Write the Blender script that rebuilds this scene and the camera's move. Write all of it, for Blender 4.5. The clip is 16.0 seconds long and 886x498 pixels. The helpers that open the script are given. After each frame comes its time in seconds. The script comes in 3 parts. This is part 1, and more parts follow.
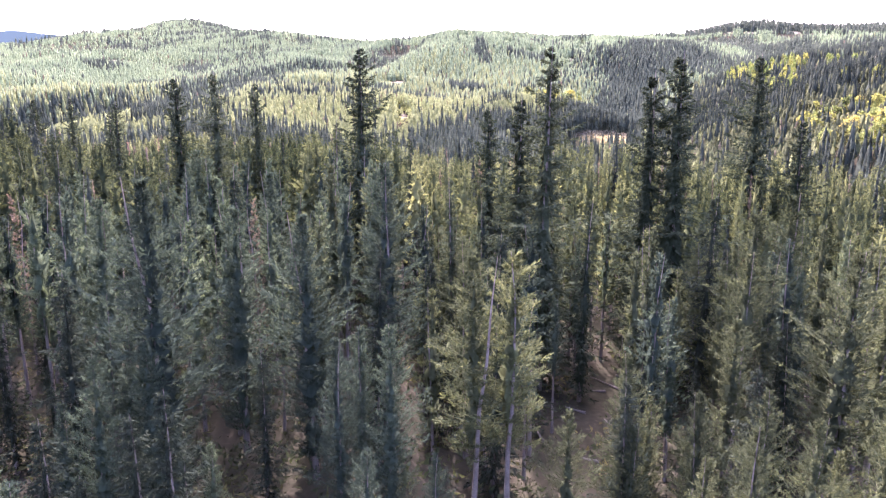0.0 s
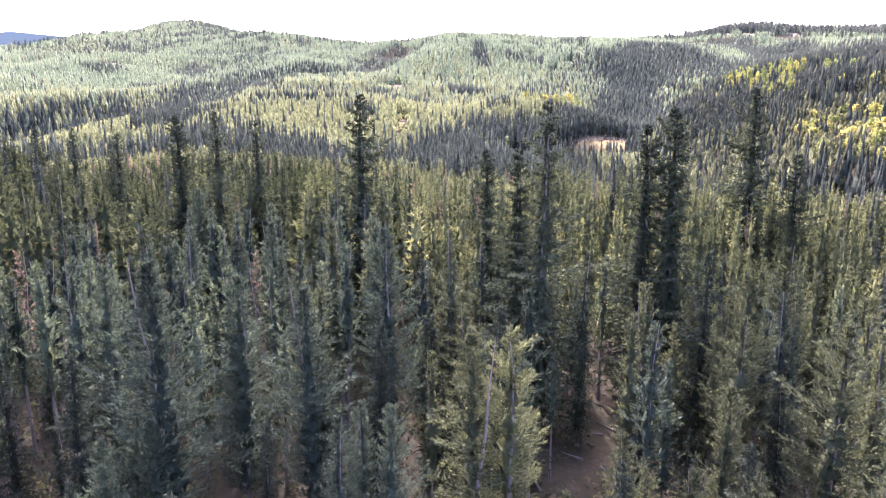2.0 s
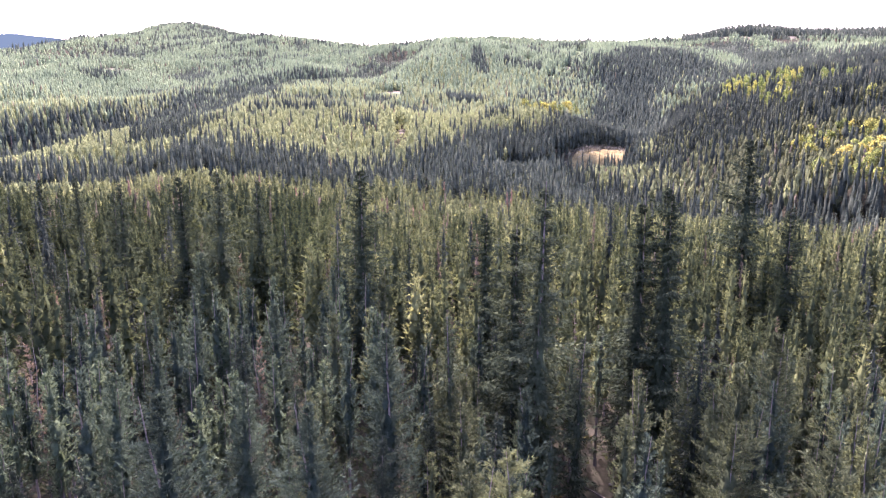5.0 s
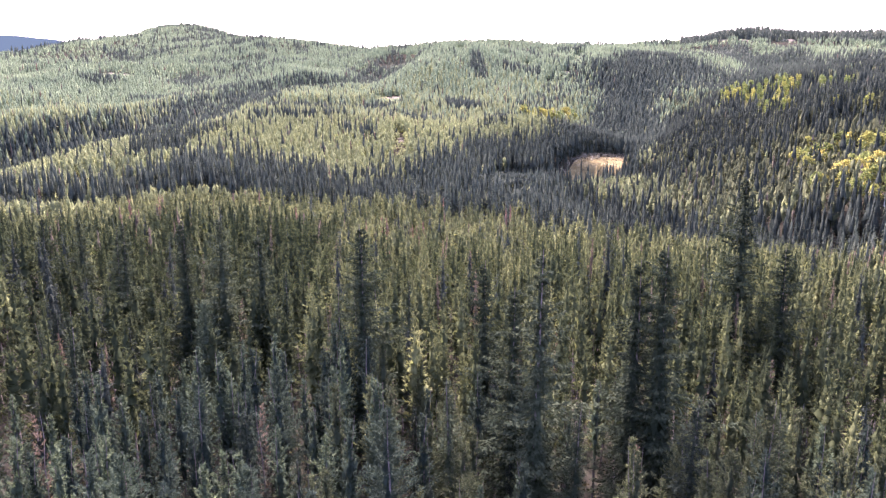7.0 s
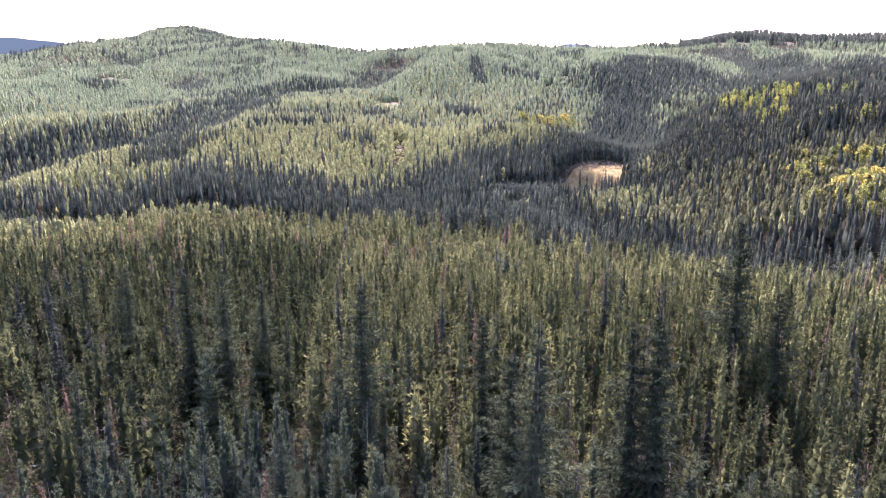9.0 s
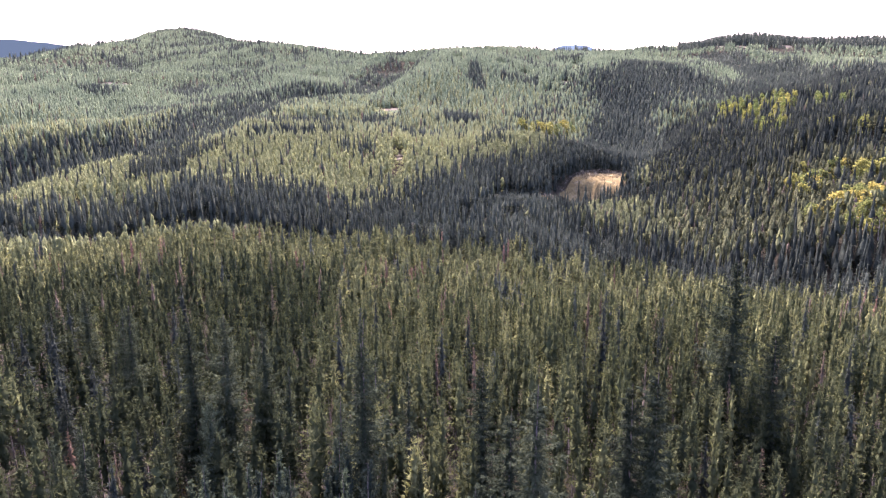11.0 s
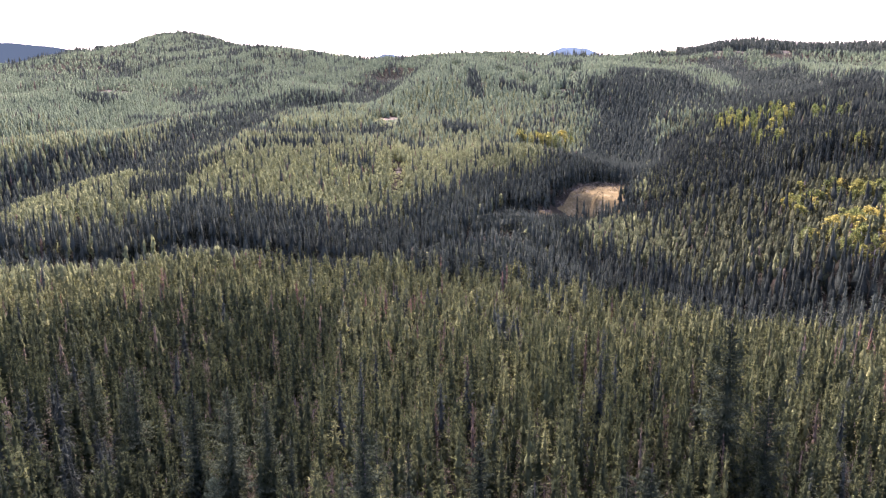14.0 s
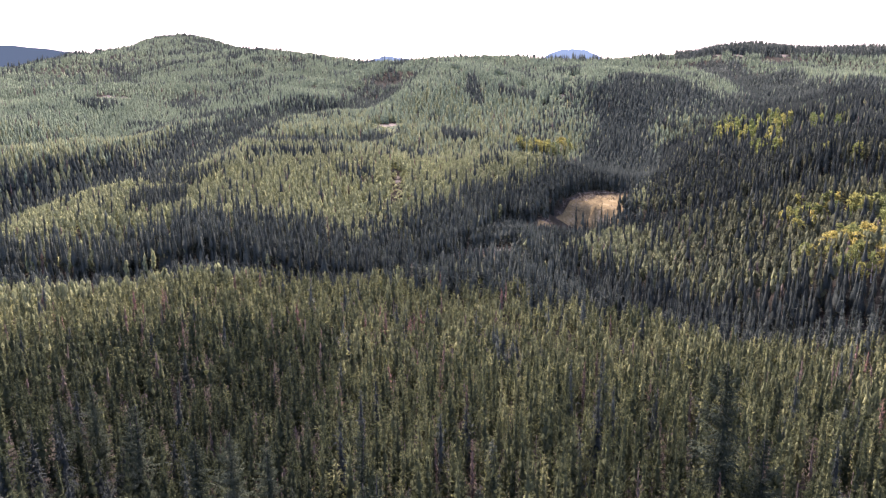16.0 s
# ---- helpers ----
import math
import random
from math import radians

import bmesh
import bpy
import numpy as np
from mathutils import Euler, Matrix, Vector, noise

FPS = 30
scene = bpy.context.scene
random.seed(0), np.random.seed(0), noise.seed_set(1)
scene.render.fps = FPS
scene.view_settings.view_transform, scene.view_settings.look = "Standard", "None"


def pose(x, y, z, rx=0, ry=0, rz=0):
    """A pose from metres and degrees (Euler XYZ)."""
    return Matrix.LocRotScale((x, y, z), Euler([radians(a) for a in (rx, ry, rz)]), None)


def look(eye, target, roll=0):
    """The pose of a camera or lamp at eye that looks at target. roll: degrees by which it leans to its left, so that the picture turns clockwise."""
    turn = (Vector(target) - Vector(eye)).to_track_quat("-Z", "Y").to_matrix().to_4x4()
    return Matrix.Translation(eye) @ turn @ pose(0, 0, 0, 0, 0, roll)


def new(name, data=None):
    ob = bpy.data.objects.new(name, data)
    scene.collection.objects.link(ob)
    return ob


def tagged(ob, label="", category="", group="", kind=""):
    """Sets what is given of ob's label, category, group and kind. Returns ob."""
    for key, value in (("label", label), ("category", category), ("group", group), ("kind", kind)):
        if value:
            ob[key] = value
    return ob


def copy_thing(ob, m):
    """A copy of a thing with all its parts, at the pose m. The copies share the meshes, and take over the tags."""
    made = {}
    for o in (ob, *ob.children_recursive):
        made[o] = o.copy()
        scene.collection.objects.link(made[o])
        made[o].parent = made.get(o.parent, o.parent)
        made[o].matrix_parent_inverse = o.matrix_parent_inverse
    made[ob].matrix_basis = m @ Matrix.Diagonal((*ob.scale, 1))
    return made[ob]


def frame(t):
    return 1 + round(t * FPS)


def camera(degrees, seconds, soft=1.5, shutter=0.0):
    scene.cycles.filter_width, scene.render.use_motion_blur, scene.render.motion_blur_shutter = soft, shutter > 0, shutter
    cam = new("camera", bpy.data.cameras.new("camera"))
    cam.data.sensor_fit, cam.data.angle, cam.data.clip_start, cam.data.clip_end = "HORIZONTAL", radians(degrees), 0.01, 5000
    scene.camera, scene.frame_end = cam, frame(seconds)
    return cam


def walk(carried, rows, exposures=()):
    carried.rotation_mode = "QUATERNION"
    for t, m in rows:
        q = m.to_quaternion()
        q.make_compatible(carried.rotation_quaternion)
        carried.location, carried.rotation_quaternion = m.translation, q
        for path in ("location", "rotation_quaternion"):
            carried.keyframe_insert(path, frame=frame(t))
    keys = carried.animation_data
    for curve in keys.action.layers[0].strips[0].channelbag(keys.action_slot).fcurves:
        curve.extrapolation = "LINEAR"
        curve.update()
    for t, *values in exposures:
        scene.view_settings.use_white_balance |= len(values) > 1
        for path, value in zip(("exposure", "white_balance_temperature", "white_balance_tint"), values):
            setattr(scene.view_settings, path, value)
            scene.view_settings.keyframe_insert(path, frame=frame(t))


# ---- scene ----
# A drone climbs straight up in front of a pine and spruce forest; metres, x right, y ahead, z up.
cam = camera(65.0, 16.0, 1.3)
PITCH, EYE = -12.0, 24.0
CLIMB = [
    (0.0, 0.0), (0.5, 0.61), (1.0, 1.68), (1.5, 2.88), (2.0, 4.07), (2.5, 5.21), (3.0, 6.32), (3.5, 7.42), (4.0, 8.57),
    (6.5, 15.27), (7.0, 16.72), (7.5, 18.22), (8.0, 19.71), (8.5, 21.2), (9.0, 22.66), (11.5, 30.08), (12.0, 31.6),
    (12.5, 33.1), (13.0, 34.61), (13.5, 36.12), (14.0, 37.62), (14.5, 39.12), (15.0, 40.62), (15.5, 42.12), (16.0, 43.6),
]


def rising(t, climb):
    s = t / 16.0
    bow = 4 * s * (1 - s)
    pitch, yaw, roll = PITCH + 0.213 * s - 0.096 * bow, -0.489 * s - 0.035 * bow, 0.07 + 0.525 * s
    place = pose(0.277 * climb / 43.6 - 0.083 * bow, 0.52 * climb / 43.6, EYE + climb)
    return place @ pose(0, 0, 0, 0, 0, yaw) @ pose(0, 0, 0, 90 + pitch) @ pose(0, 0, 0, 0, 0, -roll)


EXPOSURES = [(0.0, 4.43, 5900, 42), (4.0, 4.14, 5900, 42), (9.0, 3.7, 5900, 42), (16.0, 3.1, 5900, 41)]
walk(cam, [(t, rising(t, c)) for t, c in CLIMB], EXPOSURES)

# ---- light ----
SUN_TURN, SUN_HEIGHT = -6.0, 47.0          # degrees to the right of straight ahead, degrees up
world = bpy.data.worlds.new("sky")
scene.world = world
world.use_nodes = True
sky = world.node_tree.nodes.new("ShaderNodeTexSky")
sky.sky_type, sky.sun_disc = "NISHITA", False
sky.sun_elevation, sky.sun_rotation = radians(SUN_HEIGHT), radians(SUN_TURN)
sky.dust_density, sky.air_density, sky.ozone_density = 6.0, 0.8, 0.4
back = world.node_tree.nodes["Background"]
back.inputs["Strength"].default_value = 0.15
world.node_tree.links.new(sky.outputs["Color"], back.inputs["Color"])
sun_data = bpy.data.lights.new("sun", "SUN")
sun_data.energy, sun_data.angle, sun_data.color = 2.0, radians(0.53), (1.0, 0.94, 0.84)
sun = new("sun", sun_data)
sun_way = Vector((math.sin(radians(SUN_TURN)) * math.cos(radians(SUN_HEIGHT)), math.cos(radians(SUN_TURN)) * math.cos(radians(SUN_HEIGHT)), math.sin(radians(SUN_HEIGHT))))
sun.matrix_world = look(sun_way * 300, (0, 0, 0))


# ---- materials ----
def node_material(name):
    m = bpy.data.materials.new(name)
    m.use_nodes = True
    m.node_tree.nodes.clear()
    return m, m.node_tree.nodes, m.node_tree.links


def ramp(nodes, stops):
    r = nodes.new("ShaderNodeValToRGB")
    while len(r.color_ramp.elements) < len(stops):
        r.color_ramp.elements.new(0.5)
    for e, (p, c) in zip(r.color_ramp.elements, stops):
        e.position, e.color = p, (*c, 1)
    return r


def foliage(name, stops, shared, through_light=0.5, grain=1.6):
    """Needles or leaves. stops: tree to tree colours; shared: the tree's own chance number is kept in the mesh's tint, else it is the object's."""
    m, n, l = node_material(name)
    if shared:
        chance = n.new("ShaderNodeAttribute")
        chance.attribute_name = "tint"
        chance = chance.outputs["Fac"]
    else:
        chance = n.new("ShaderNodeObjectInfo").outputs["Random"]
    colour = ramp(n, stops)
    l.new(chance, colour.inputs["Fac"])
    geo = n.new("ShaderNodeNewGeometry")
    fine = n.new("ShaderNodeTexNoise")
    fine.inputs["Scale"].default_value, fine.inputs["Detail"].default_value = grain, 3.0
    l.new(geo.outputs["Position"], fine.inputs["Vector"])
    span = n.new("ShaderNodeMapRange")
    span.inputs["From Min"].default_value, span.inputs["From Max"].default_value = 0.3, 0.7
    span.inputs["To Min"].default_value, span.inputs["To Max"].default_value = 0.72, 1.28
    l.new(fine.outputs["Fac"], span.inputs["Value"])
    twig = n.new("ShaderNodeMapRange")
    twig.inputs["To Min"].default_value, twig.inputs["To Max"].default_value = 0.85, 1.15
    l.new(geo.outputs["Random Per Island"], twig.inputs["Value"])
    both = n.new("ShaderNodeMath")
    both.operation = "MULTIPLY"
    l.new(span.outputs["Result"], both.inputs[0])
    l.new(twig.outputs["Result"], both.inputs[1])
    mul = n.new("ShaderNodeVectorMath")
    mul.operation = "SCALE"
    l.new(colour.outputs["Color"], mul.inputs[0])
    l.new(both.outputs[0], mul.inputs["Scale"])
    skin = n.new("ShaderNodeBsdfDiffuse")
    thin = n.new("ShaderNodeBsdfTranslucent")
    warm = n.new("ShaderNodeVectorMath")
    warm.operation = "MULTIPLY"
    warm.inputs[1].default_value = (1.15, 1.15, 0.9)
    mix = n.new("ShaderNodeMixShader")
    mix.inputs["Fac"].default_value = through_light
    l.new(mul.outputs[0], skin.inputs["Color"])
    l.new(mul.outputs[0], warm.inputs[0])
    l.new(warm.outputs[0], thin.inputs["Color"])
    l.new(skin.outputs[0], mix.inputs[1])
    l.new(thin.outputs[0], mix.inputs[2])
    out = n.new("ShaderNodeOutputMaterial")
    l.new(mix.outputs[0], out.inputs["Surface"])
    return m


def earthy(name, stops, scale, fine_scale, bump=0.3, rough=0.9):
    """Ground, bark and stone: two sizes of noise through one ramp, and relief."""
    m, n, l = node_material(name)
    geo = n.new("ShaderNodeNewGeometry")
    big, small = n.new("ShaderNodeTexNoise"), n.new("ShaderNodeTexNoise")
    for tex, s in ((big, scale), (small, fine_scale)):
        tex.inputs["Scale"].default_value, tex.inputs["Detail"].default_value = s, 6.0
        l.new(geo.outputs["Position"], tex.inputs["Vector"])
    mixed = n.new("ShaderNodeMix")
    mixed.inputs["Factor"].default_value = 0.5
    l.new(big.outputs["Fac"], mixed.inputs["A"])
    l.new(small.outputs["Fac"], mixed.inputs["B"])
    colour = ramp(n, stops)
    l.new(mixed.outputs["Result"], colour.inputs["Fac"])
    relief = n.new("ShaderNodeBump")
    relief.inputs["Strength"].default_value = bump
    l.new(small.outputs["Fac"], relief.inputs["Height"])
    skin = n.new("ShaderNodeBsdfPrincipled")
    skin.inputs["Roughness"].default_value = rough
    skin.inputs["Specular IOR Level"].default_value = 0.0
    l.new(colour.outputs["Color"], skin.inputs["Base Color"])
    l.new(relief.outputs["Normal"], skin.inputs["Normal"])
    out = n.new("ShaderNodeOutputMaterial")
    l.new(skin.outputs[0], out.inputs["Surface"])
    return m


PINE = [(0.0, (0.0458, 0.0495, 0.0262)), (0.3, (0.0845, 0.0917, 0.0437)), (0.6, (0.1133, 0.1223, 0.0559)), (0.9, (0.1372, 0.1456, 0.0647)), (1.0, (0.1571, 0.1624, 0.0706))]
# close trees: bluish shade of their unlit sides is put into the green
NEAR_PINE = [(0.0, (0.017, 0.0237, 0.018)), (0.4, (0.0256, 0.0347, 0.0254)), (0.75, (0.0355, 0.0473, 0.0313)), (1.0, (0.0511, 0.065, 0.0375))]
OLIVE_PINE = [(0.0, (0.0219, 0.0264, 0.0156)), (0.5, (0.0347, 0.0401, 0.0221)), (1.0, (0.0554, 0.0618, 0.0301))]
# far stands: distance haze put into the needle colour, a greyer, bluer green
HAZED_PINE = [(0.0, (0.0593, 0.0768, 0.0444)), (0.5, (0.0897, 0.1126, 0.0631)), (1.0, (0.1234, 0.1484, 0.0801))]
# front stand: PINE darkened, with the shade between the crowns put in
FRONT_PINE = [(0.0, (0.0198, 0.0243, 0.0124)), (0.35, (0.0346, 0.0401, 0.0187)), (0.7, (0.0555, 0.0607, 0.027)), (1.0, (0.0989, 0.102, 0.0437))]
SPRUCE = [(0.0, (0.0187, 0.0224, 0.0173)), (0.5, (0.0313, 0.0372, 0.0274)), (0.85, (0.0469, 0.0538, 0.0384)), (1.0, (0.0678, 0.0743, 0.0536))]
TALL_SPRUCE = [(0.0, (0.0156, 0.02, 0.0126)), (0.6, (0.0229, 0.029, 0.0171)), (1.0, (0.0333, 0.04, 0.0234))]
BLUE_SPRUCE = [(0.0, (0.0102, 0.0136, 0.01)), (1.0, (0.0177, 0.0224, 0.0162))]
ASPEN = [(0.0, (0.055, 0.072, 0.03)), (0.4, (0.09, 0.102, 0.036)), (0.75, (0.145, 0.14, 0.043)), (1.0, (0.21, 0.175, 0.05))]
GREEN_ASPEN = [(0.0, (0.06, 0.08, 0.03)), (0.6, (0.1, 0.115, 0.036)), (1.0, (0.15, 0.145, 0.042))]
RUSTY = [(0.0, (0.0595, 0.051, 0.0374)), (0.7, (0.0765, 0.057, 0.0418)), (1.0, (0.102, 0.0638, 0.0461))]
mat_pine_olive = foliage("olive_pine_needles", OLIVE_PINE, False, 0.36, 2.5)
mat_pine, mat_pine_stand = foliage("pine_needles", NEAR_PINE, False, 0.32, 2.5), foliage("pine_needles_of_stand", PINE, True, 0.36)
mat_pine_hazed = foliage("pine_needles_of_far_stand", HAZED_PINE, True, 0.3)
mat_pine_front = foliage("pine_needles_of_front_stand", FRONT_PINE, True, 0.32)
mat_spruce, mat_spruce_stand = foliage("spruce_needles", TALL_SPRUCE, False, 0.2, 2.5), foliage("spruce_needles_of_stand", SPRUCE, True, 0.2)
mat_blue = foliage("blue_spruce_needles", BLUE_SPRUCE, False, 0.3, 3.0)
mat_green_aspen = foliage("turning_aspen_leaves", GREEN_ASPEN, False, 0.5)
mat_aspen = foliage("aspen_leaves", ASPEN, False, 0.5)
mat_rusty = foliage("dry_red_needles", RUSTY, False, 0.3)
mat_rusty_stand = foliage("dry_red_needles_of_stand", RUSTY, True, 0.3)
mat_bark = earthy("grey_brown_bark", [(0.25, (0.05, 0.042, 0.038)), (0.5, (0.1, 0.083, 0.073)), (0.75, (0.17, 0.145, 0.13))], 1.3, 14.0, 0.6)
mat_pale_bark = earthy("pale_bark", [(0.3, (0.3, 0.28, 0.24)), (0.6, (0.5, 0.47, 0.42))], 2.0, 12.0, 0.4)
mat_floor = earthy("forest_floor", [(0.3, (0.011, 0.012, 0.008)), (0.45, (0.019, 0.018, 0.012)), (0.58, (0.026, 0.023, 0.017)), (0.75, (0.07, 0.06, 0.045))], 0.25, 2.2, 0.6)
mat_meadow = earthy("dry_meadow_grass", [(0.32, (0.035, 0.03, 0.015)), (0.43, (0.07, 0.055, 0.026)), (0.55, (0.1, 0.08, 0.037)), (0.68, (0.19, 0.165, 0.1))], 0.12, 0.9, 0.6)
mat_stone = earthy("pale_stone", [(0.3, (0.05, 0.047, 0.034)), (0.7, (0.12, 0.106, 0.08))], 0.2, 1.5, 0.6)

# ---- the lie of the land ----
# Heights in metres along twelve bearings (degrees right of ahead), ring after ring outwards.
BEARINGS = np.array([-50, -34, -25, -19, -12, -5, 1, 9, 17, 22, 32, 50.0])
RINGS = np.array([30, 80, 130, 180, 230, 285, 345, 420, 520, 650, 800, 1000, 1300, 1750, 2500, 3600.0])
BENCH = [
    0, 0, 0, 1, 1, 2, 0, 0, 0, 0, 0, 0,
    7, 6, 4, 3, 4, 4, -1, -1, -2, -2, -3, -3,
    12, 11, 2, -1, 3, -1, -1, -2, -5, -4, -5, -6,
    12, 5, 0, 1, 1, -3, -4, -8, -10, -8, -9, -4,
    7, -2, -4, -1, -3, -4, -7, -9, -9, -12, -11, 5,
    1, -3, -5, 1, -4, -7, -6, -7, -12, -15, 8, 18,
    -6, 4, -3, 7, -1, -10, 0, -1, -12, -6, 12, 18,
    -16, -5, -1, 4, 2, -2, 3, 0, -8, 3, 24, -1,
]
HILLS = [
    -23, -15, 5, 8, 12, 13, 13, 16, 4, 7, 33, -3,
    -11, 9, 27, 30, 32, 27, 21, 17, 6, 40, 47, 9,
    20, 26, 19, 37, 48, 43, 41, 42, 40, 46, 60, 60,
    56, 52, 45, 45, 71, 64, 92, 93, 99, 80, 77, 84,
    85, 88, 93, 93, 105, 107, 127, 126, 110, 113, 97, 112,
    102, 119, 104, 149, 146, 157, 162, 160, 158, 173, 154, 155,
    50, 135, 233, 233, 243, 171, 83, 100, 113, 122, 104, 103,
    -27, -28, 242, 386, 230, 19, 17, 22, 28, 47, 26, 26,
]
LAND = np.array([BENCH[i:i + 12] for i in range(0, len(BENCH), 12)] + [HILLS[i:i + 12] for i in range(0, len(HILLS), 12)], dtype=float)


def spline(axis, v):
    """Cell and Catmull-Rom weights of v on an axis."""
    v = np.clip(v, axis[0], axis[-1])
    i = np.clip(np.searchsorted(axis, v, side="right") - 1, 0, len(axis) - 2)
    t = (v - axis[i]) / (axis[i + 1] - axis[i])
    w = (-0.5 * t + t * t - 0.5 * t ** 3, 1 - 2.5 * t * t + 1.5 * t ** 3, 0.5 * t + 2 * t * t - 1.5 * t ** 3, -0.5 * t * t + 0.5 * t ** 3)
    return [(np.clip(i + k - 1, 0, len(axis) - 1), w[k]) for k in range(4)]


# watercourses: their line, how deep and how wide they are cut
CREEK = [(-420, 262), (-250, 285), (-130, 300), (-50, 305), (25, 340), (80, 430), (130, 530), (165, 640), (205, 760), (280, 980)]
GULLY = [(20, 335), (62, 268), (105, 226), (160, 205), (240, 195)]
LEFT_VALLEY = [(-520, 430), (-340, 478), (-262, 522), (-220, 590), (-225, 690), (-215, 800), (-165, 930), (-95, 990), (-78, 1150), (-75, 1320)]
LEFT_DRAW = [(-205, 700), (-150, 635), (-110, 632), (-85, 650), (-55, 700)]
RIGHT_VALLEY = [(98, 450), (134, 416), (170, 396), (203, 381), (232, 366), (278, 340), (350, 304)]
HIGH_VALLEY = [(185, 690), (240, 655), (275, 640), (330, 675), (430, 735), (560, 790)]
SIDE_VALLEY = [(520, 1350), (455, 1000), (420, 830), (380, 720)]


def line_far(x, y, line):
    """Distance to a broken line."""
    best = np.full(np.shape(x), 1e9)
    for (ax, ay), (bx, by) in zip(line[:-1], line[1:]):
        t = np.clip(((x - ax) * (bx - ax) + (y - ay) * (by - ay)) / ((bx - ax) ** 2 + (by - ay) ** 2), 0, 1)
        best = np.minimum(best, np.hypot(x - ax - t * (bx - ax), y - ay - t * (by - ay)))
    return best


def cut(x, y):
    return np.maximum.reduce([deep * np.exp(-(line_far(x, y, line) / wide) ** 4) for line, deep, wide in ((CREEK, 9, 46), (GULLY, 9, 24), (LEFT_VALLEY, 20, 48), (LEFT_DRAW, 8, 24), (RIGHT_VALLEY, 25, 30), (HIGH_VALLEY, 8, 38), (SIDE_VALLEY, 14, 40))])


def fold(x, y):
    """Spurs and draws of the hillsides, about -1 to 1."""
    return np.sin(x * 0.0125 + 1.7 * np.sin(y * 0.0042 + 0.6)) * np.cos(y * 0.0031 + 1.1 * np.sin(x * 0.0058)) + 0.45 * np.sin(x * 0.027 - y * 0.011 + 2 * np.sin(y * 0.006))


def land(x, y):
    """The ground's height at arrays x, y."""
    x, y = np.asarray(x, float), np.asarray(y, float)
    far = np.hypot(x, y)
    rows, cols = spline(np.log(RINGS), np.log(np.maximum(far, 1.0))), spline(BEARINGS, np.degrees(np.arctan2(x, y)))
    z = sum(wj * wi * LAND[j, i] for j, wj in rows for i, wi in cols)
    swell = np.sin(x * 0.021 + 1.3 * np.sin(y * 0.013)) * np.cos(y * 0.017 + 0.7 * np.sin(x * 0.011)) + 0.5 * np.sin(x * 0.055 + y * 0.031)
    near = np.clip((far - 25) / 60, 0, 1)
    z = z + fold(x, y) * np.clip((far - 560) / 350, 0, 1) * np.interp(far, [900, 1700], [9.0, 4.0])
    return z * np.clip(far / 30, 0, 1) - cut(x, y) + near * swell * (0.5 + 0.003 * np.minimum(far, 1200))


def land1(x, y):
    return float(land(np.array([x]), np.array([y]))[0])


def mesh_of(name, verts, tris, materials, slots=None, tint=None):
    """A mesh out of arrays."""
    me = bpy.data.meshes.new(name)
    verts, tris = np.asarray(verts, np.float32), np.asarray(tris, np.int32)
    me.vertices.add(len(verts))
    me.vertices.foreach_set("co", verts.ravel())
    me.loops.add(tris.size)
    me.loops.foreach_set("vertex_index", tris.ravel())
    me.polygons.add(len(tris))
    me.polygons.foreach_set("loop_start", np.arange(0, tris.size, 3, dtype=np.int32))
    for m in materials:
        me.materials.append(m)
    if slots is not None:
        me.polygons.foreach_set("material_index", np.asarray(slots, np.int32))
    if tint is not None:
        me.attributes.new("tint", "FLOAT", "POINT").data.foreach_set("value", np.asarray(tint, np.float32))
    me.update(calc_edges=True)
    return me


def ground_sheet():
    rings = np.concatenate([[0.0], np.geomspace(4, 4950, 150)])
    turns = np.radians(np.concatenate([np.linspace(-180, -46, 30, endpoint=False), np.linspace(-46, 46, 110, endpoint=False), np.linspace(46, 180, 30, endpoint=False)]))
    r, a = np.meshgrid(rings, turns, indexing="ij")
    x, y = (r * np.sin(a)).ravel(), (r * np.cos(a)).ravel()
    verts = np.stack([x, y, land(x, y)], -1)
    n = len(turns)
    j, i = np.meshgrid(np.arange(len(rings) - 1), np.arange(n), indexing="ij")
    p, q = (j * n + i).ravel(), (j * n + (i + 1) % n).ravel()
    tris = np.concatenate([np.stack([p, p + n, q + n], -1), np.stack([p, q + n, q], -1)])
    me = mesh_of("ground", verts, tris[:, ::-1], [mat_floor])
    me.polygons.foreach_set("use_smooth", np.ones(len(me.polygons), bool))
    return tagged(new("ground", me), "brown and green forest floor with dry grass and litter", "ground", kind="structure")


ground_sheet()


def patch(name, cx, cy, long, wide, turn, material, label, lift=0.15):
    """A clearing's floor draped on the land, with an uneven edge."""
    k, rng = 40, np.random.default_rng(7)
    a = np.linspace(0, 2 * math.pi, k, endpoint=False)
    edge = 1 + 0.16 * np.sin(3 * a + 1) + 0.1 * np.sin(7 * a + cx) + rng.normal(0, 0.03, k)
    rows = np.linspace(0, 1, 9)
    s, aa = np.meshgrid(rows, a, indexing="ij")
    u, w = s * edge * long * np.cos(aa), s * edge * wide * np.sin(aa)
    c, d = math.cos(radians(turn)), math.sin(radians(turn))
    x, y = (cx + u * c - w * d).ravel(), (cy + u * d + w * c).ravel()
    verts = np.stack([x, y, land(x, y) + lift * (1 - 1.5 * s.ravel() ** 6)], -1)
    j, i = np.meshgrid(np.arange(8), np.arange(k), indexing="ij")
    p, q = (j * k + i).ravel(), (j * k + (i + 1) % k).ravel()
    tris = np.concatenate([np.stack([p, p + k, q + k], -1), np.stack([p, q + k, q], -1)])
    me = mesh_of(name, verts, tris, [material])
    return tagged(new(name, me), label, "ground", kind="structure")


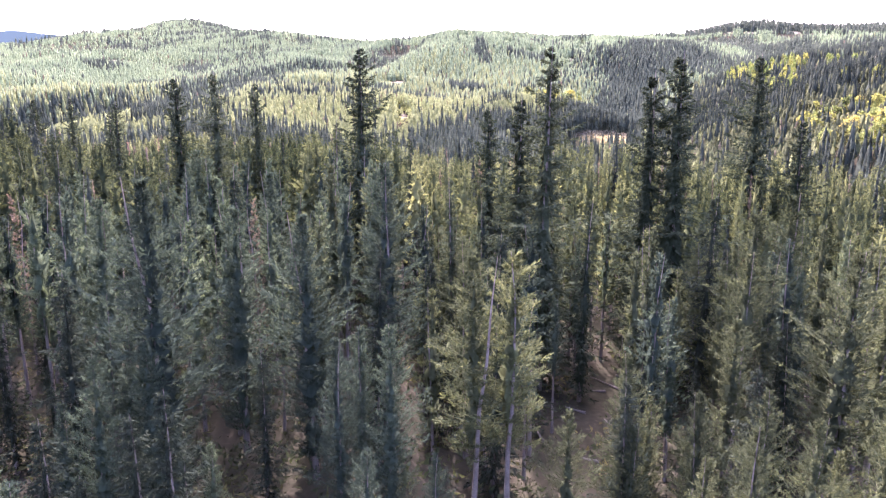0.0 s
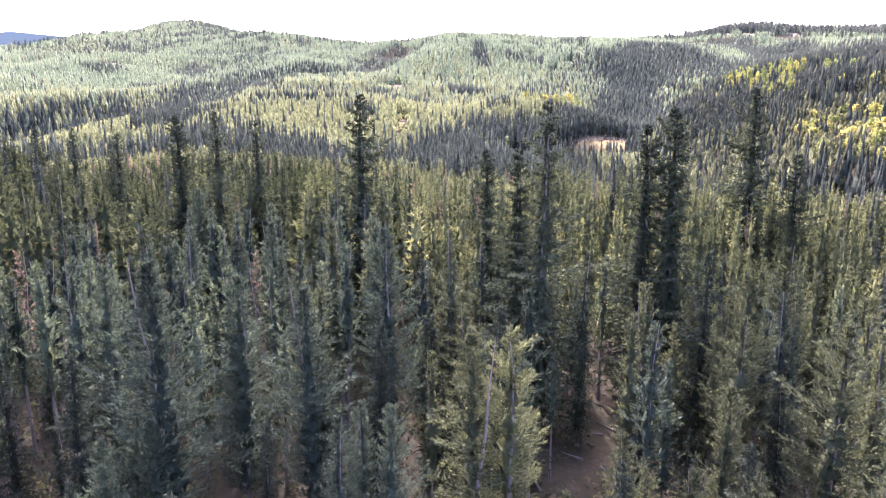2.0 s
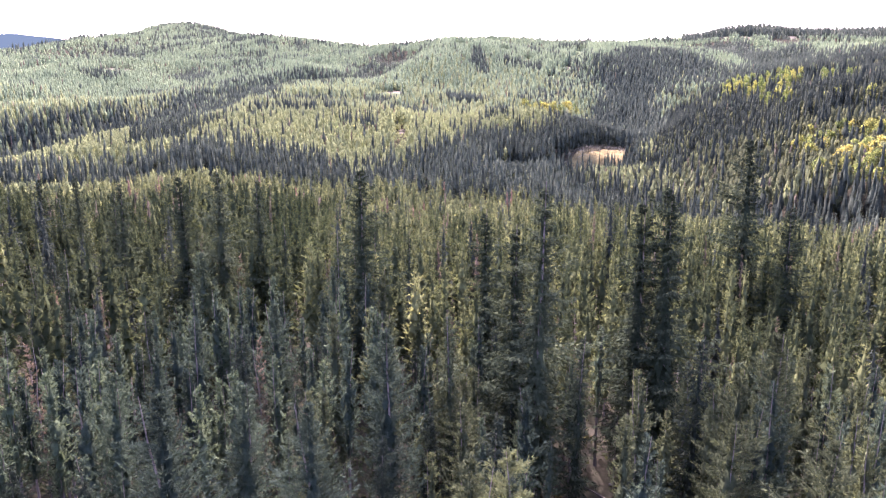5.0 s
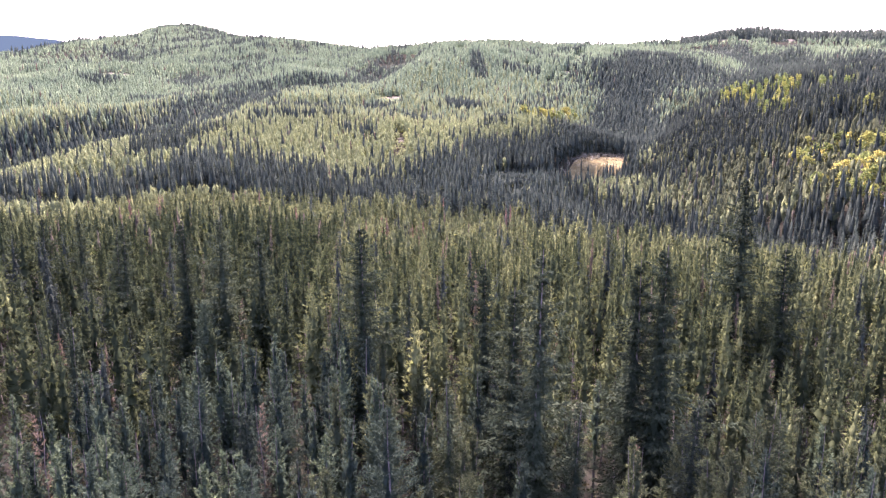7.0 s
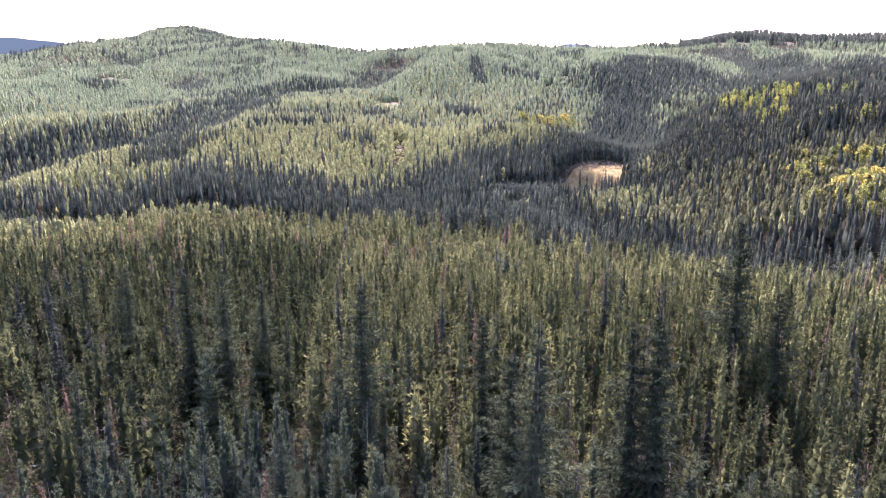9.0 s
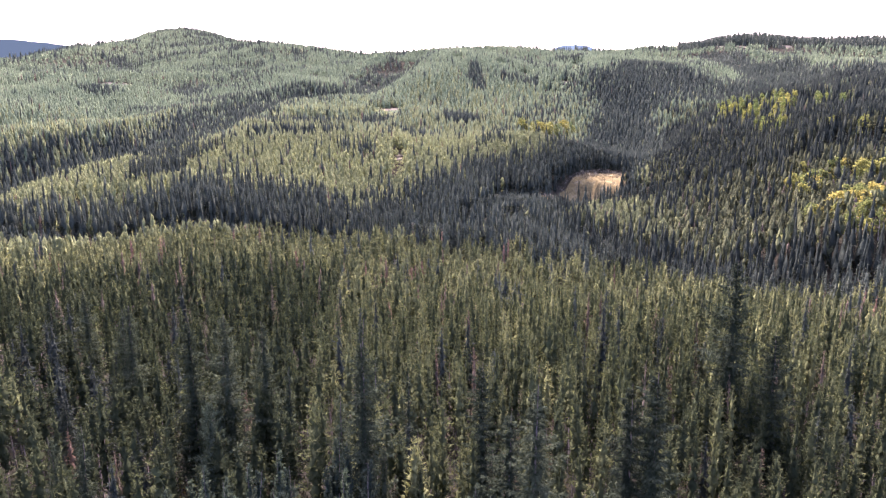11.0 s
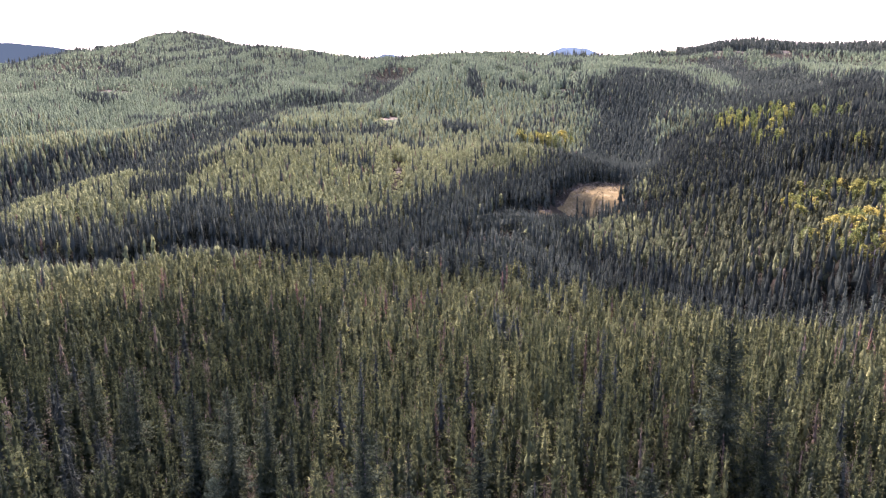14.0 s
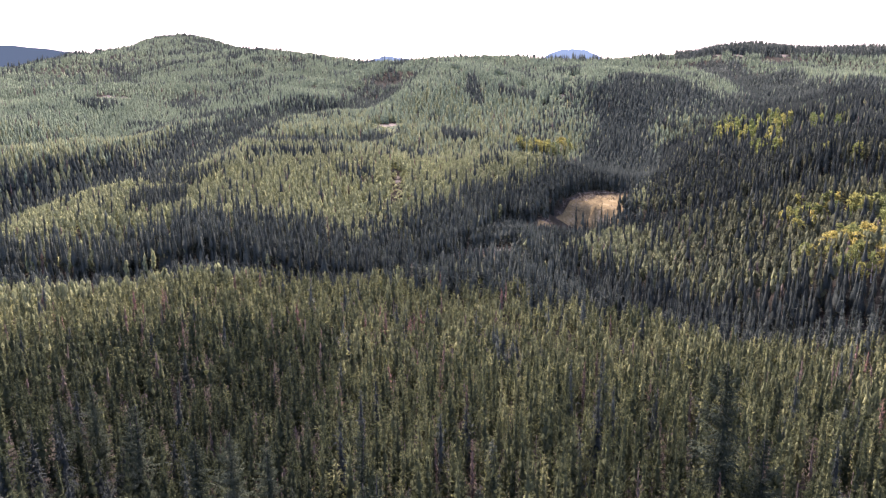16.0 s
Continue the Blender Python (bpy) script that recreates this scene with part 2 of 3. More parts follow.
# clearings: centre x, y, half length, half width, turn in degrees
MEADOWS = [(106, 473, 82, 17.5, 55), (24, 349, 21, 7, -6)]
for cx, cy, a, b, turn in MEADOWS:
    patch("meadow", cx, cy, a, b, turn, mat_meadow, "tawny dry grass of a clearing between dark spruces")


# bare stony spots: x, y, radius
BARE = [(-58, 790, 11), (-48, 800, 8), (-29, 522, 4.0), (-28, 507, 3.0), (-490, 1064, 14), (-465, 1066, 10), (140, 905, 5), (165, 930, 6), (120, 985, 6), (190, 1000, 7),
        (95, 1060, 6), (210, 1080, 7), (30, 1040, 6), (660, 1405, 16), (690, 1420, 12), (610, 1440, 12), (575, 1460, 9), (-40, 1330, 9), (-10, 1300, 8)]


def in_bare(x, y):
    hit = np.zeros(len(x), bool)
    for cx, cy, r in BARE:
        hit |= np.hypot(x - cx, (y - cy) * 0.6) < r * 0.7
    return hit


def in_meadow(x, y, grow=1.0):
    hit = np.zeros(len(x), bool)
    for cx, cy, a, b, turn in MEADOWS:
        c, d = math.cos(radians(turn)), math.sin(radians(turn))
        u, w = ((x - cx) * c + (y - cy) * d) / a, (-(x - cx) * d + (y - cy) * c) / b
        hit |= u * u + w * w < grow
    return hit


for cx, cy, r in BARE:
    patch("bare_slope", cx, cy, r * 0.75, r * 1.4, 0, mat_stone, "pale stony ground bare of trees on a hillside", 0.4)


# ---- trees: shapes ----
def join(chunks):
    verts, tris, slots, base = [], [], [], 0
    for v, t, s in chunks:
        verts.append(v)
        tris.append(np.asarray(t) + base)
        slots.append(np.full(len(t), s))
        base += len(v)
    return np.concatenate(verts), np.concatenate(tris), np.concatenate(slots)


def stem(height, radius, sides=7, rows=7, bend=0.12, seed=0, top=1.0):
    """A tapered, slightly crooked trunk."""
    rng = np.random.default_rng(seed)
    f = np.linspace(0, top, rows)
    ox = np.cumsum(rng.normal(0, bend, rows)) * f
    oy = np.cumsum(rng.normal(0, bend, rows)) * f
    a = np.linspace(0, 2 * math.pi, sides, endpoint=False)
    r = radius * (1 - f * 0.93) * (1 + 0.35 * np.exp(-f * 25))
    v = np.stack([ox[:, None] + r[:, None] * np.cos(a), oy[:, None] + r[:, None] * np.sin(a), np.repeat((f * height)[:, None], sides, 1)], -1).reshape(-1, 3)
    j, i = np.meshgrid(np.arange(rows - 1), np.arange(sides), indexing="ij")
    p, q = (j * sides + i).ravel(), (j * sides + (i + 1) % sides).ravel()
    return v, np.concatenate([np.stack([p, q, q + sides], -1), np.stack([p, q + sides, p + sides], -1)])


def unit(v):
    return v / np.maximum(np.linalg.norm(v, axis=-1, keepdims=True), 1e-9)


def conifer_crown(height, reach, foot, limbs, twigs, kind, seed, coarse=1.0, wood=True, heart=0.2, points=6, taper=0.74):
    """Limbs up the stem, each with a fan of needle sprays. kind: 'spruce' (boughs hang) or 'pine' (tufts point up). coarse: how large the sprays are."""
    rng = np.random.default_rng(seed)
    hangs = kind == "spruce"
    s = np.clip((np.arange(limbs) + rng.uniform(-0.9, 0.9, limbs)) / limbs, 0.0, 0.99)
    z = height * (foot + (0.985 - foot) * s)
    turn = np.arange(limbs) * 2.39996 + rng.normal(0, 0.5, limbs)
    if hangs:
        full = np.minimum((1 - s) ** 0.72, 2.1 * (1 - s)) * (0.62 + 0.38 * np.minimum(1, s * 5 + 0.2)) + 0.02
    else:
        full = (1 - s) ** taper * (0.55 + 0.45 * np.minimum(1, s * 3.2)) + 0.03
    lump = np.interp(s, np.linspace(0, 1, 15), rng.normal(0, 0.24, 15))
    full = full * np.clip(1 + lump + 0.2 * np.sin(turn + 5 * s + rng.random() * 6), 0.45, 1.6)
    length = np.maximum(reach * full * (rng.uniform(0.3, 1.25, limbs) if hangs else rng.uniform(0.45, 1.25, limbs)), 0.14)
    lift = (-0.5 + 0.95 * s ** 1.6 + rng.normal(0, 0.12, limbs)) if hangs else (0.05 + 0.8 * s ** 1.5 + rng.normal(0, 0.18, limbs))
    curl = 0.26 if hangs else 0.34
    out = np.stack([np.cos(turn), np.sin(turn), 0 * turn], -1)
    side = np.stack([-np.sin(turn), np.cos(turn), 0 * turn], -1)
    verts, tris, base = [], [], 0
    if wood:
        thick = (0.014 + 0.012 * length)[:, None]
        root = np.stack([0 * z, 0 * z, z], -1)
        end = out * length[:, None] + [0, 0, 1] * (z + length * (lift + curl))[:, None]
        verts.append(np.stack([root + side * thick, root - side * thick, root + [0, 0, 1] * thick * 1.6, end], 1).reshape(-1, 3))
        tris.append((np.arange(limbs)[:, None, None] * 4 + np.array([[0, 1, 3], [1, 2, 3], [2, 0, 3]])).reshape(-1, 3))
        base = len(verts[0])
    m = 2 * twigs
    shape = (limbs, m)
    far_out = 1 - (0.9 if hangs else 0.72) * rng.random(shape) ** (1.0 if hangs else 1.25)
    hand = np.where(np.arange(m) % 2 == 0, -1.0, 1.0)[None, :]
    long = length[:, None]
    spread = rng.random(shape) * ((0.08 + 0.36 * long * (1.05 - far_out)) if hangs else (0.06 + 0.32 * long * (1.1 - 0.75 * far_out)))
    root = out[:, None] * (far_out * long)[..., None] + side[:, None] * (hand * spread)[..., None]
    root[..., 2] += z[:, None] + long * (lift[:, None] * far_out + curl * far_out ** 2) + rng.normal(0, 0.05, shape) - spread * (0.35 if hangs else -0.15)
    way = out[:, None] * rng.uniform(0.3, 1.0, shape)[..., None] + side[:, None] * (hand * rng.uniform(0.15, 1.0, shape))[..., None]
    way[..., 2] = rng.normal(-0.35, 0.3, shape) if hangs else rng.normal(0.75, 0.5, shape)
    way = unit(way)
    flat = unit(np.cross(way, unit(rng.normal(0, 0.7, (*shape, 3)) + [0, 0, 1])))
    size = np.minimum(((0.17 + 0.06 * long) if hangs else (0.14 + 0.045 * long)) * coarse * rng.uniform(0.6, 1.4, shape), 0.14 + 0.6 * long)
    wide = (size * rng.uniform(0.55, 1.1, shape) * (0.25 if hangs else 0.17 if coarse < 1.2 else 0.27))[..., None]
    verts.append(np.stack([root - flat * wide, root + flat * wide, root + way * size[..., None]], 2).reshape(-1, 3))
    tris.append(np.arange(limbs * m)[:, None] * 3 + [0, 1, 2] + base)
    base += limbs * m * 3
    if heart:
        heart_v, heart_t, _ = join(skirts(max(3, limbs // (10 if wood else 5)), points, foot + 0.03, kind, seed + 7, 0.96))
        verts.append(heart_v * [reach * heart, reach * heart, height * 0.96])
        tris.append(heart_t + base)
        base += len(heart_v)
    verts.append(np.array([[0.04, 0, height * 0.95], [-0.03, 0.04, height * 0.95], [-0.03, -0.04, height * 0.95], [0, 0, height]]))
    tris.append(np.array([[0, 1, 3], [1, 2, 3], [2, 0, 3]]) + base)
    return np.concatenate(verts), np.concatenate(tris)


def skirts(tiers, points, foot, kind, seed, top=0.985):
    """Ragged skirts of boughs tier on tier, unit height and reach."""
    rng = np.random.default_rng(seed)
    deep = (top - foot) / tiers
    chunks = []
    for k in range(tiers):
        s = (k + 0.4 * rng.random()) / tiers
        z = foot + (top - foot) * s
        if kind == "spruce":
            full = min(1, (1 - s) / 0.7) ** 0.9 * (0.7 + 0.3 * min(1, s * 5)) + 0.03
            tip_up, gap_up, drop = -0.25, 0.35, 1.5
        else:
            full = min(1, (1 - s) / 0.5) ** 0.85 * (0.6 + 0.4 * min(1, s * 2.6)) + 0.04
            tip_up, gap_up, drop = 0.35, -0.1, 1.35
        full *= rng.uniform(0.82, 1.18)
        n = 2 * points
        a = (np.arange(n) + rng.uniform(-0.3, 0.3, n)) * 2 * math.pi / n + rng.random() * 6.28
        out = np.where(np.arange(n) % 2 == 0, rng.uniform(0.8, 1.25, n), rng.uniform(0.52, 0.74, n)) * full
        rise = np.where(np.arange(n) % 2 == 0, tip_up, gap_up) + rng.normal(0, 0.3, n)
        ring = np.stack([out * np.cos(a), out * np.sin(a), z + rise * deep], -1)
        peak = np.array([[rng.normal(0, 0.03), rng.normal(0, 0.03), min(z + drop * deep, 1.0)]])
        chunks.append((np.concatenate([ring, peak]), [[i, (i + 1) % n, n] for i in range(n)], 0))
    return chunks


def stand_tree(limbs, twigs, foot, kind, seed, coarse, heart, points=3, trunk=True):
    """A lighter tree, scaled to one metre high and one metre in reach."""
    high, reach = (13.0, 1.45) if kind == "pine" else (18.0, 1.9)
    v, t = conifer_crown(high, reach, foot, limbs, twigs, kind, seed, coarse, False, heart, points, 0.85)
    chunks = [(v / [reach, reach, high], t, 0)]
    if trunk:
        v = np.array([[0.07, 0, 0], [-0.04, 0.055, 0], [-0.04, -0.055, 0], [0, 0, 0.9]])
        chunks.append((v, [[0, 1, 3], [1, 2, 3], [2, 0, 3]], 1))
    return join(chunks)


def far_tree(sides, kind, seed):
    """A distant tree: an uneven three-tier spire, unit height and reach."""
    rng = np.random.default_rng(seed)
    tiers = ((0.0, 0.6, 1.0), (0.3, 0.82, 0.74), (0.58, 1.0, 0.46)) if kind == "spruce" else ((0.1, 0.7, 1.0), (0.4, 0.88, 0.86), (0.64, 1.0, 0.58))
    chunks = []
    for lo, hi, r in tiers:
        a = np.linspace(0, 2 * math.pi, sides, endpoint=False) + rng.random() * 3
        rr = r * rng.uniform(0.65, 1.25, sides)
        ring = np.stack([rr * np.cos(a), rr * np.sin(a), lo + rng.normal(0, 0.06, sides)], -1)
        chunks.append((np.concatenate([ring, [[rng.normal(0, 0.06), rng.normal(0, 0.06), hi]]]), [[i, (i + 1) % sides, sides] for i in range(sides)], 0))
    return join(chunks)


def stand(name, shapes, x, y, height, reach, tint, materials, label, category="trees", lean=0.02, seed=1):
    """Many light trees joined into one sheet of forest."""
    if len(x) == 0:
        return None
    rng = np.random.default_rng(seed)
    pick, turn = rng.integers(0, len(shapes), len(x)), rng.random(len(x)) * 2 * math.pi
    z = land(x, y) - 0.15
    lx, ly = rng.normal(0, lean, len(x)), rng.normal(0, lean, len(x))
    verts, tris, slots, tints, base = [], [], [], [], 0
    for k, (v, t, s) in enumerate(shapes):
        w = np.nonzero(pick == k)[0]
        if not len(w):
            continue
        c, d = np.cos(turn[w])[:, None], np.sin(turn[w])[:, None]
        vx, vy, vz = v[None, :, 0], v[None, :, 1], v[None, :, 2]
        up = vz * height[w][:, None]
        px = (vx * c - vy * d) * reach[w][:, None] + x[w][:, None] + lx[w][:, None] * up
        py = (vx * d + vy * c) * reach[w][:, None] + y[w][:, None] + ly[w][:, None] * up
        verts.append(np.stack([px, py, up + z[w][:, None]], -1).reshape(-1, 3))
        tris.append((t[None] + (np.arange(len(w)) * len(v))[:, None, None]).reshape(-1, 3) + base)
        slots.append(np.tile(s, len(w)))
        tints.append(np.repeat(tint[w], len(v)))
        base += len(w) * len(v)
    me = mesh_of(name, np.concatenate(verts), np.concatenate(tris), materials, np.concatenate(slots), np.concatenate(tints))
    me.polygons.foreach_set("use_smooth", np.ones(len(me.polygons), bool))
    return tagged(new(name, me), label, category, kind="stuff")


# ---- trees near by, each a thing of its own ----
def tree_thing(name, trunk, crown, bark, leaf, label, category, group):
    base = tagged(new(name), label, category, group)
    base.empty_display_size = 0.5
    for part_name, (v, t), m in (("trunk", trunk, bark), ("crown", crown, leaf)):
        ob = new(part_name, mesh_of(part_name, v, t, [m]))
        ob.parent = base
    return base


def hide_away(ob):
    for o in (*ob.children_recursive, ob):
        bpy.data.objects.remove(o, do_unlink=True)


PINE_LABEL, SPRUCE_LABEL = "slender lodgepole pine with tufted olive-green needles", "tall dark-green spruce with drooping ragged branches"


def pine_kind(k, reach, foot, limbs, twigs, leaf=None, coarse=1.0):
    return tree_thing("pine_tree", stem(14, 0.13, seed=k), conifer_crown(14, reach, foot, limbs, twigs, "pine", 40 + k, coarse, heart=0.2 if coarse == 1 else 0.34), mat_bark, leaf or mat_pine, PINE_LABEL, "tree", "pines of the near stand")


def spruce_kind(k, reach, foot, limbs, twigs, coarse=1.0):
    return tree_thing("spruce_tree", stem(26, 0.21, seed=9 + k, bend=0.1), conifer_crown(26, reach, foot, limbs, twigs, "spruce", 60 + k, coarse, heart=0.22), mat_bark, mat_spruce, SPRUCE_LABEL, "tree", "tall spruces above the pines")


def young_kind(k, limbs, twigs):
    return tree_thing("young_spruce", stem(12, 0.12, seed=19 + k, bend=0.05), conifer_crown(12, 2.2, 0.03, limbs, twigs, "spruce", 80 + k, 0.9, heart=0.14), mat_bark, mat_blue, "young blue-green spruce with dense tapering crown", "tree", "young spruces")


grey_pines = [pine_kind(k, *v) for k, v in enumerate(((2.3, 0.06, 165, 31), (2.1, 0.1, 155, 31), (2.5, 0.05, 170, 31)))]
olive_pines = [pine_kind(5 + k, *v, mat_pine_olive) for k, v in enumerate(((2.3, 0.12, 140, 31), (2.0, 0.2, 130, 31), (2.2, 0.08, 145, 31)))]
open_pines = [pine_kind(8 + k, 1.75 + 0.2 * k, 0.34, 84, 44, mat_pine_olive) for k in range(2)]
light_pines = [pine_kind(10 + k, *v, m, 1.3) for k, (v, m) in enumerate((((1.5, 0.24, 80, 12), mat_pine), ((1.3, 0.34, 70, 12), mat_pine_olive), ((1.6, 0.18, 85, 12), mat_pine_olive), ((1.2, 0.42, 60, 12), mat_pine)))]
spruce_kinds = [spruce_kind(k, *v) for k, v in enumerate(((4.6, 0.05, 165, 42), (4.1, 0.07, 150, 42), (4.4, 0.04, 170, 42)))]
light_spruces = [spruce_kind(20 + k, *v, 1.4) for k, v in enumerate(((3.5, 0.05, 130, 13), (3.1, 0.08, 120, 13)))]
blue_kinds = [young_kind(k, 110, 20) for k in range(2)]
rusty_kind = tree_thing("dying_pine", stem(14, 0.12, seed=30), conifer_crown(14, 1.0, 0.25, 60, 8, "pine", 95, 1.2, heart=0), mat_bark, mat_rusty, "dying pine with thin rusty red needles", "tree", "dying pines")

tree_rng = np.random.default_rng(12)
taken = []


def set_tree(kind, full, x, y, height, wide=1.0):
    z = land1(x, y) - 0.1
    k = height / full
    taken.append((x, y, wide))
    m = pose(x, y, z, tree_rng.normal(0, 0.8), tree_rng.normal(0, 0.8), tree_rng.random() * 360) @ Matrix.Diagonal((k * wide, k * wide, k, 1))
    return copy_thing(kind, m)


# tall spruces: x, y, height of the tip above the first eye's datum
TALL = [(-7.8, 66, 29.2), (8.1, 56, 28.8), (20.3, 60, 28.3), (42.8, 96, 30.4), (18.4, 62, 26.7), (-30.6, 82, 27.1), (-26.2, 82, 27.5), (-21.6, 82, 26.5),
        (6.4, 60, 24.7), (-57.7, 100, 24.6), (-54.4, 104, 24.9), (-45.6, 98, 24.3), (45.9, 90, 21.8), (-47.7, 100, 22.8), (5.0, 75, 23.7)]
for i, (x, y, tip) in enumerate(TALL):
    set_tree(spruce_kinds[i % 3], 26, x, y, tip - land1(x, y), 1.2 if y < 70 else 1.15)
# pines close by: x, y, height of the tip
PINES = [(-14.1, 57, 18.5), (-12.6, 41, 18), (-26.5, 75, 19.1), (-14.6, 34.5, 20.6), (19.7, 44, 17.3), (26.4, 52, 17.3), (22.3, 37, 16.2), (33.4, 52, 13.4), (16.6, 38, 12), (20.8, 55, 12.8),
         (-21.2, 42, 18.4), (-34.7, 54, 13), (-7.6, 38, 18.1), (-3.7, 44, 20.3), (1.6, 34, 16.8), (3.5, 35, 16.6), (1.6, 52, 13.9), (-30.4, 81, 16.8), (0.6, 59, 14.6)]
for i, (x, y, tip) in enumerate(PINES):
    set_tree(open_pines[i % 2] if (x, y) in ((1.6, 34), (3.5, 35)) else (grey_pines if x < -2 else olive_pines)[i % 3], 14, x, y, tip - land1(x, y), 1.25)
YOUNG = [(-22, 30, 12), (-11.5, 28, 9.5), (-15.5, 27, 8.5), (-25.5, 38, 14), (-14.2, 46.8, 19.4), (19.8, 51, 17.5), (-19.4, 34, 15.7), (-2.4, 59, 13.6), (-3.8, 37, 16.2), (3.1, 39.5, 16.6)]
for i, (x, y, tip) in enumerate(YOUNG):
    set_tree(blue_kinds[i % 2], 12, x, y, tip - land1(x, y), 0.95)
for i, (x, y, tip) in enumerate([(11.3, 54, 16.7), (29.1, 54, 15.1)]):
    set_tree(light_spruces[i % 2], 26, x, y, tip - land1(x, y), 1.1)

for x, y, tall in ((104, 457, 13), (107, 462, 15), (111, 464, 11), (99, 452, 9), (113, 470, 12)):
    set_tree(light_spruces[int(x) % 2], 26, x, y, tall, 1.15)

# ---- the forest's plan ----
forest_rng = np.random.default_rng(5)


def scatter(near, far, gap, half_angle, spread=0.42):
    """Jittered places in a sector ahead."""
    n = int(far / gap) + 2
    gx, gy = np.meshgrid(np.arange(-n, n + 1) * gap, np.arange(0, int(n / 0.9) + 2) * gap * 0.9)
    x = (gx + (np.arange(gx.shape[0]) % 2)[:, None] * gap * 0.5 + forest_rng.normal(0, spread * gap, gx.shape)).ravel()
    y = (gy + forest_rng.normal(0, spread * gap, gy.shape)).ravel()
    r, a = np.hypot(x, y), np.degrees(np.arctan2(x, y))
    keep = (r >= near) & (r < far) & (np.abs(a) < half_angle)
    return x[keep], y[keep]


def soft(x, y, scale, seed):
    """Smooth chance field of roughly -1 to 1."""
    rng = np.random.default_rng(seed)
    out = np.zeros(len(x))
    for k in range(6):
        a, ph, f = rng.random() * 6.28, rng.random() * 6.28, scale * rng.uniform(0.6, 1.9)
        out += np.sin((x * math.cos(a) + y * math.sin(a)) * f + ph)
    return out / 2.6


def spruce_share(x, y):
    """How much of the stand is spruce: along the watercourses, on the shaded right-hand slope and in draws."""
    off = line_far(x, y, CREEK)
    beyond = y > np.interp(x, [p[0] for p in CREEK], [p[1] for p in CREEK])
    reach = off / (np.interp(y, [400, 500], [1.0, 0.6]) * np.interp(x, [-170, -90], [0.5, 1.0]))
    bank = np.where(beyond, np.interp(reach, [38, 52, 74], [0.97, 0.75, 0.04]), np.interp(off, [20, 42], [0.95, 0.0]))
    share = 0.025 * (np.hypot(x, y) < 260) + 0.35 / (1 + np.exp(-(soft(x, y, 0.07, 23) - 1.15) * 9)) * (np.hypot(x, y) < 235) + bank * np.interp(x, [-260, -100], [0.55, 1.0])
    share = np.maximum(share, 0.78 * np.exp(-(line_far(x + 14, y - 18, LEFT_VALLEY) / 40) ** 4))
    for line, wide in ((GULLY, 26), (LEFT_DRAW, 18), (RIGHT_VALLEY, 32), (HIGH_VALLEY, 46), (SIDE_VALLEY, 44)):
        share = np.maximum(share, 0.96 * np.exp(-(line_far(x, y, line) / wide) ** 8))
    share = np.maximum(share, 0.72 / (1 + np.exp(-(x - 0.36 * y + 25) / 18)) / (1 + np.exp(-(y - 380) / 40)) / (1 + np.exp((y - 670 - 0.3 * np.maximum(x - 280, 0)) / 14)))
    draw = -fold(x, y) - 0.78 + 0.3 * soft(x, y, 0.05, 3)
    share = np.maximum(share, np.minimum(0.3, 0.9 / (1 + np.exp(-draw * 9))) * (y > 560))
    share = np.maximum(share, 0.7 / (1 + np.exp(-(soft(x, y, 0.035, 13) - 1.25) * 7)) * (y > 430))
    for cx, cy, across, along in ((-375, 1100, 34, 60), (-300, 930, 26, 60), (-325, 780, 38, 42), (245, 865, 68, 95), (300, 870, 50, 85), (345, 800, 70, 85), (49, 900, 9, 70), (-115, 572, 40, 9), (-86, 1372, 10, 60), (-121, 1177, 45, 20), (116, 914, 14, 25), (-215, 810, 24, 60), (-358, 883, 28, 12), (-356, 1069, 12, 25), (-160, 400, 16, 24), (20, 700, 22, 30), (180, 600, 45, 80), (14, 264, 32, 24), (62, 258, 44, 30)):
        share = np.maximum(share, 0.9 * np.exp(-(((x - cx) / across) ** 2 + ((y - cy) / along) ** 2) ** 3))
    ridge = np.degrees(np.arctan2(x, y))
    return np.where((np.hypot(x, y) > 1560) & (ridge > 18.5), 0.97, share)


# the nearest forest, tree by tree
x, y = scatter(23, 92, 2.75, 41)
order = np.argsort(np.hypot(x, y))
x, y = x[order], y[order]
keep = np.ones(len(x), bool)
for tx, ty, w in taken:
    keep &= np.hypot(x - tx, y - ty) > 1.9
lane = np.abs(x - (8 + (y - 40) * 0.4)) < 1.8
keep &= ~(lane & (y > 36) & (y < 68)) & ~((np.abs(x - 0.075 * y) < 0.085 * y) & (y < 40))
keep &= forest_rng.random(len(x)) < np.interp(np.hypot(x, y), [24, 40, 60], [0.45, 0.5, 0.92]) + 0.28 * ((x < -12) & (y < 50))
x, y = x[keep], y[keep]
count = 0
rest = []
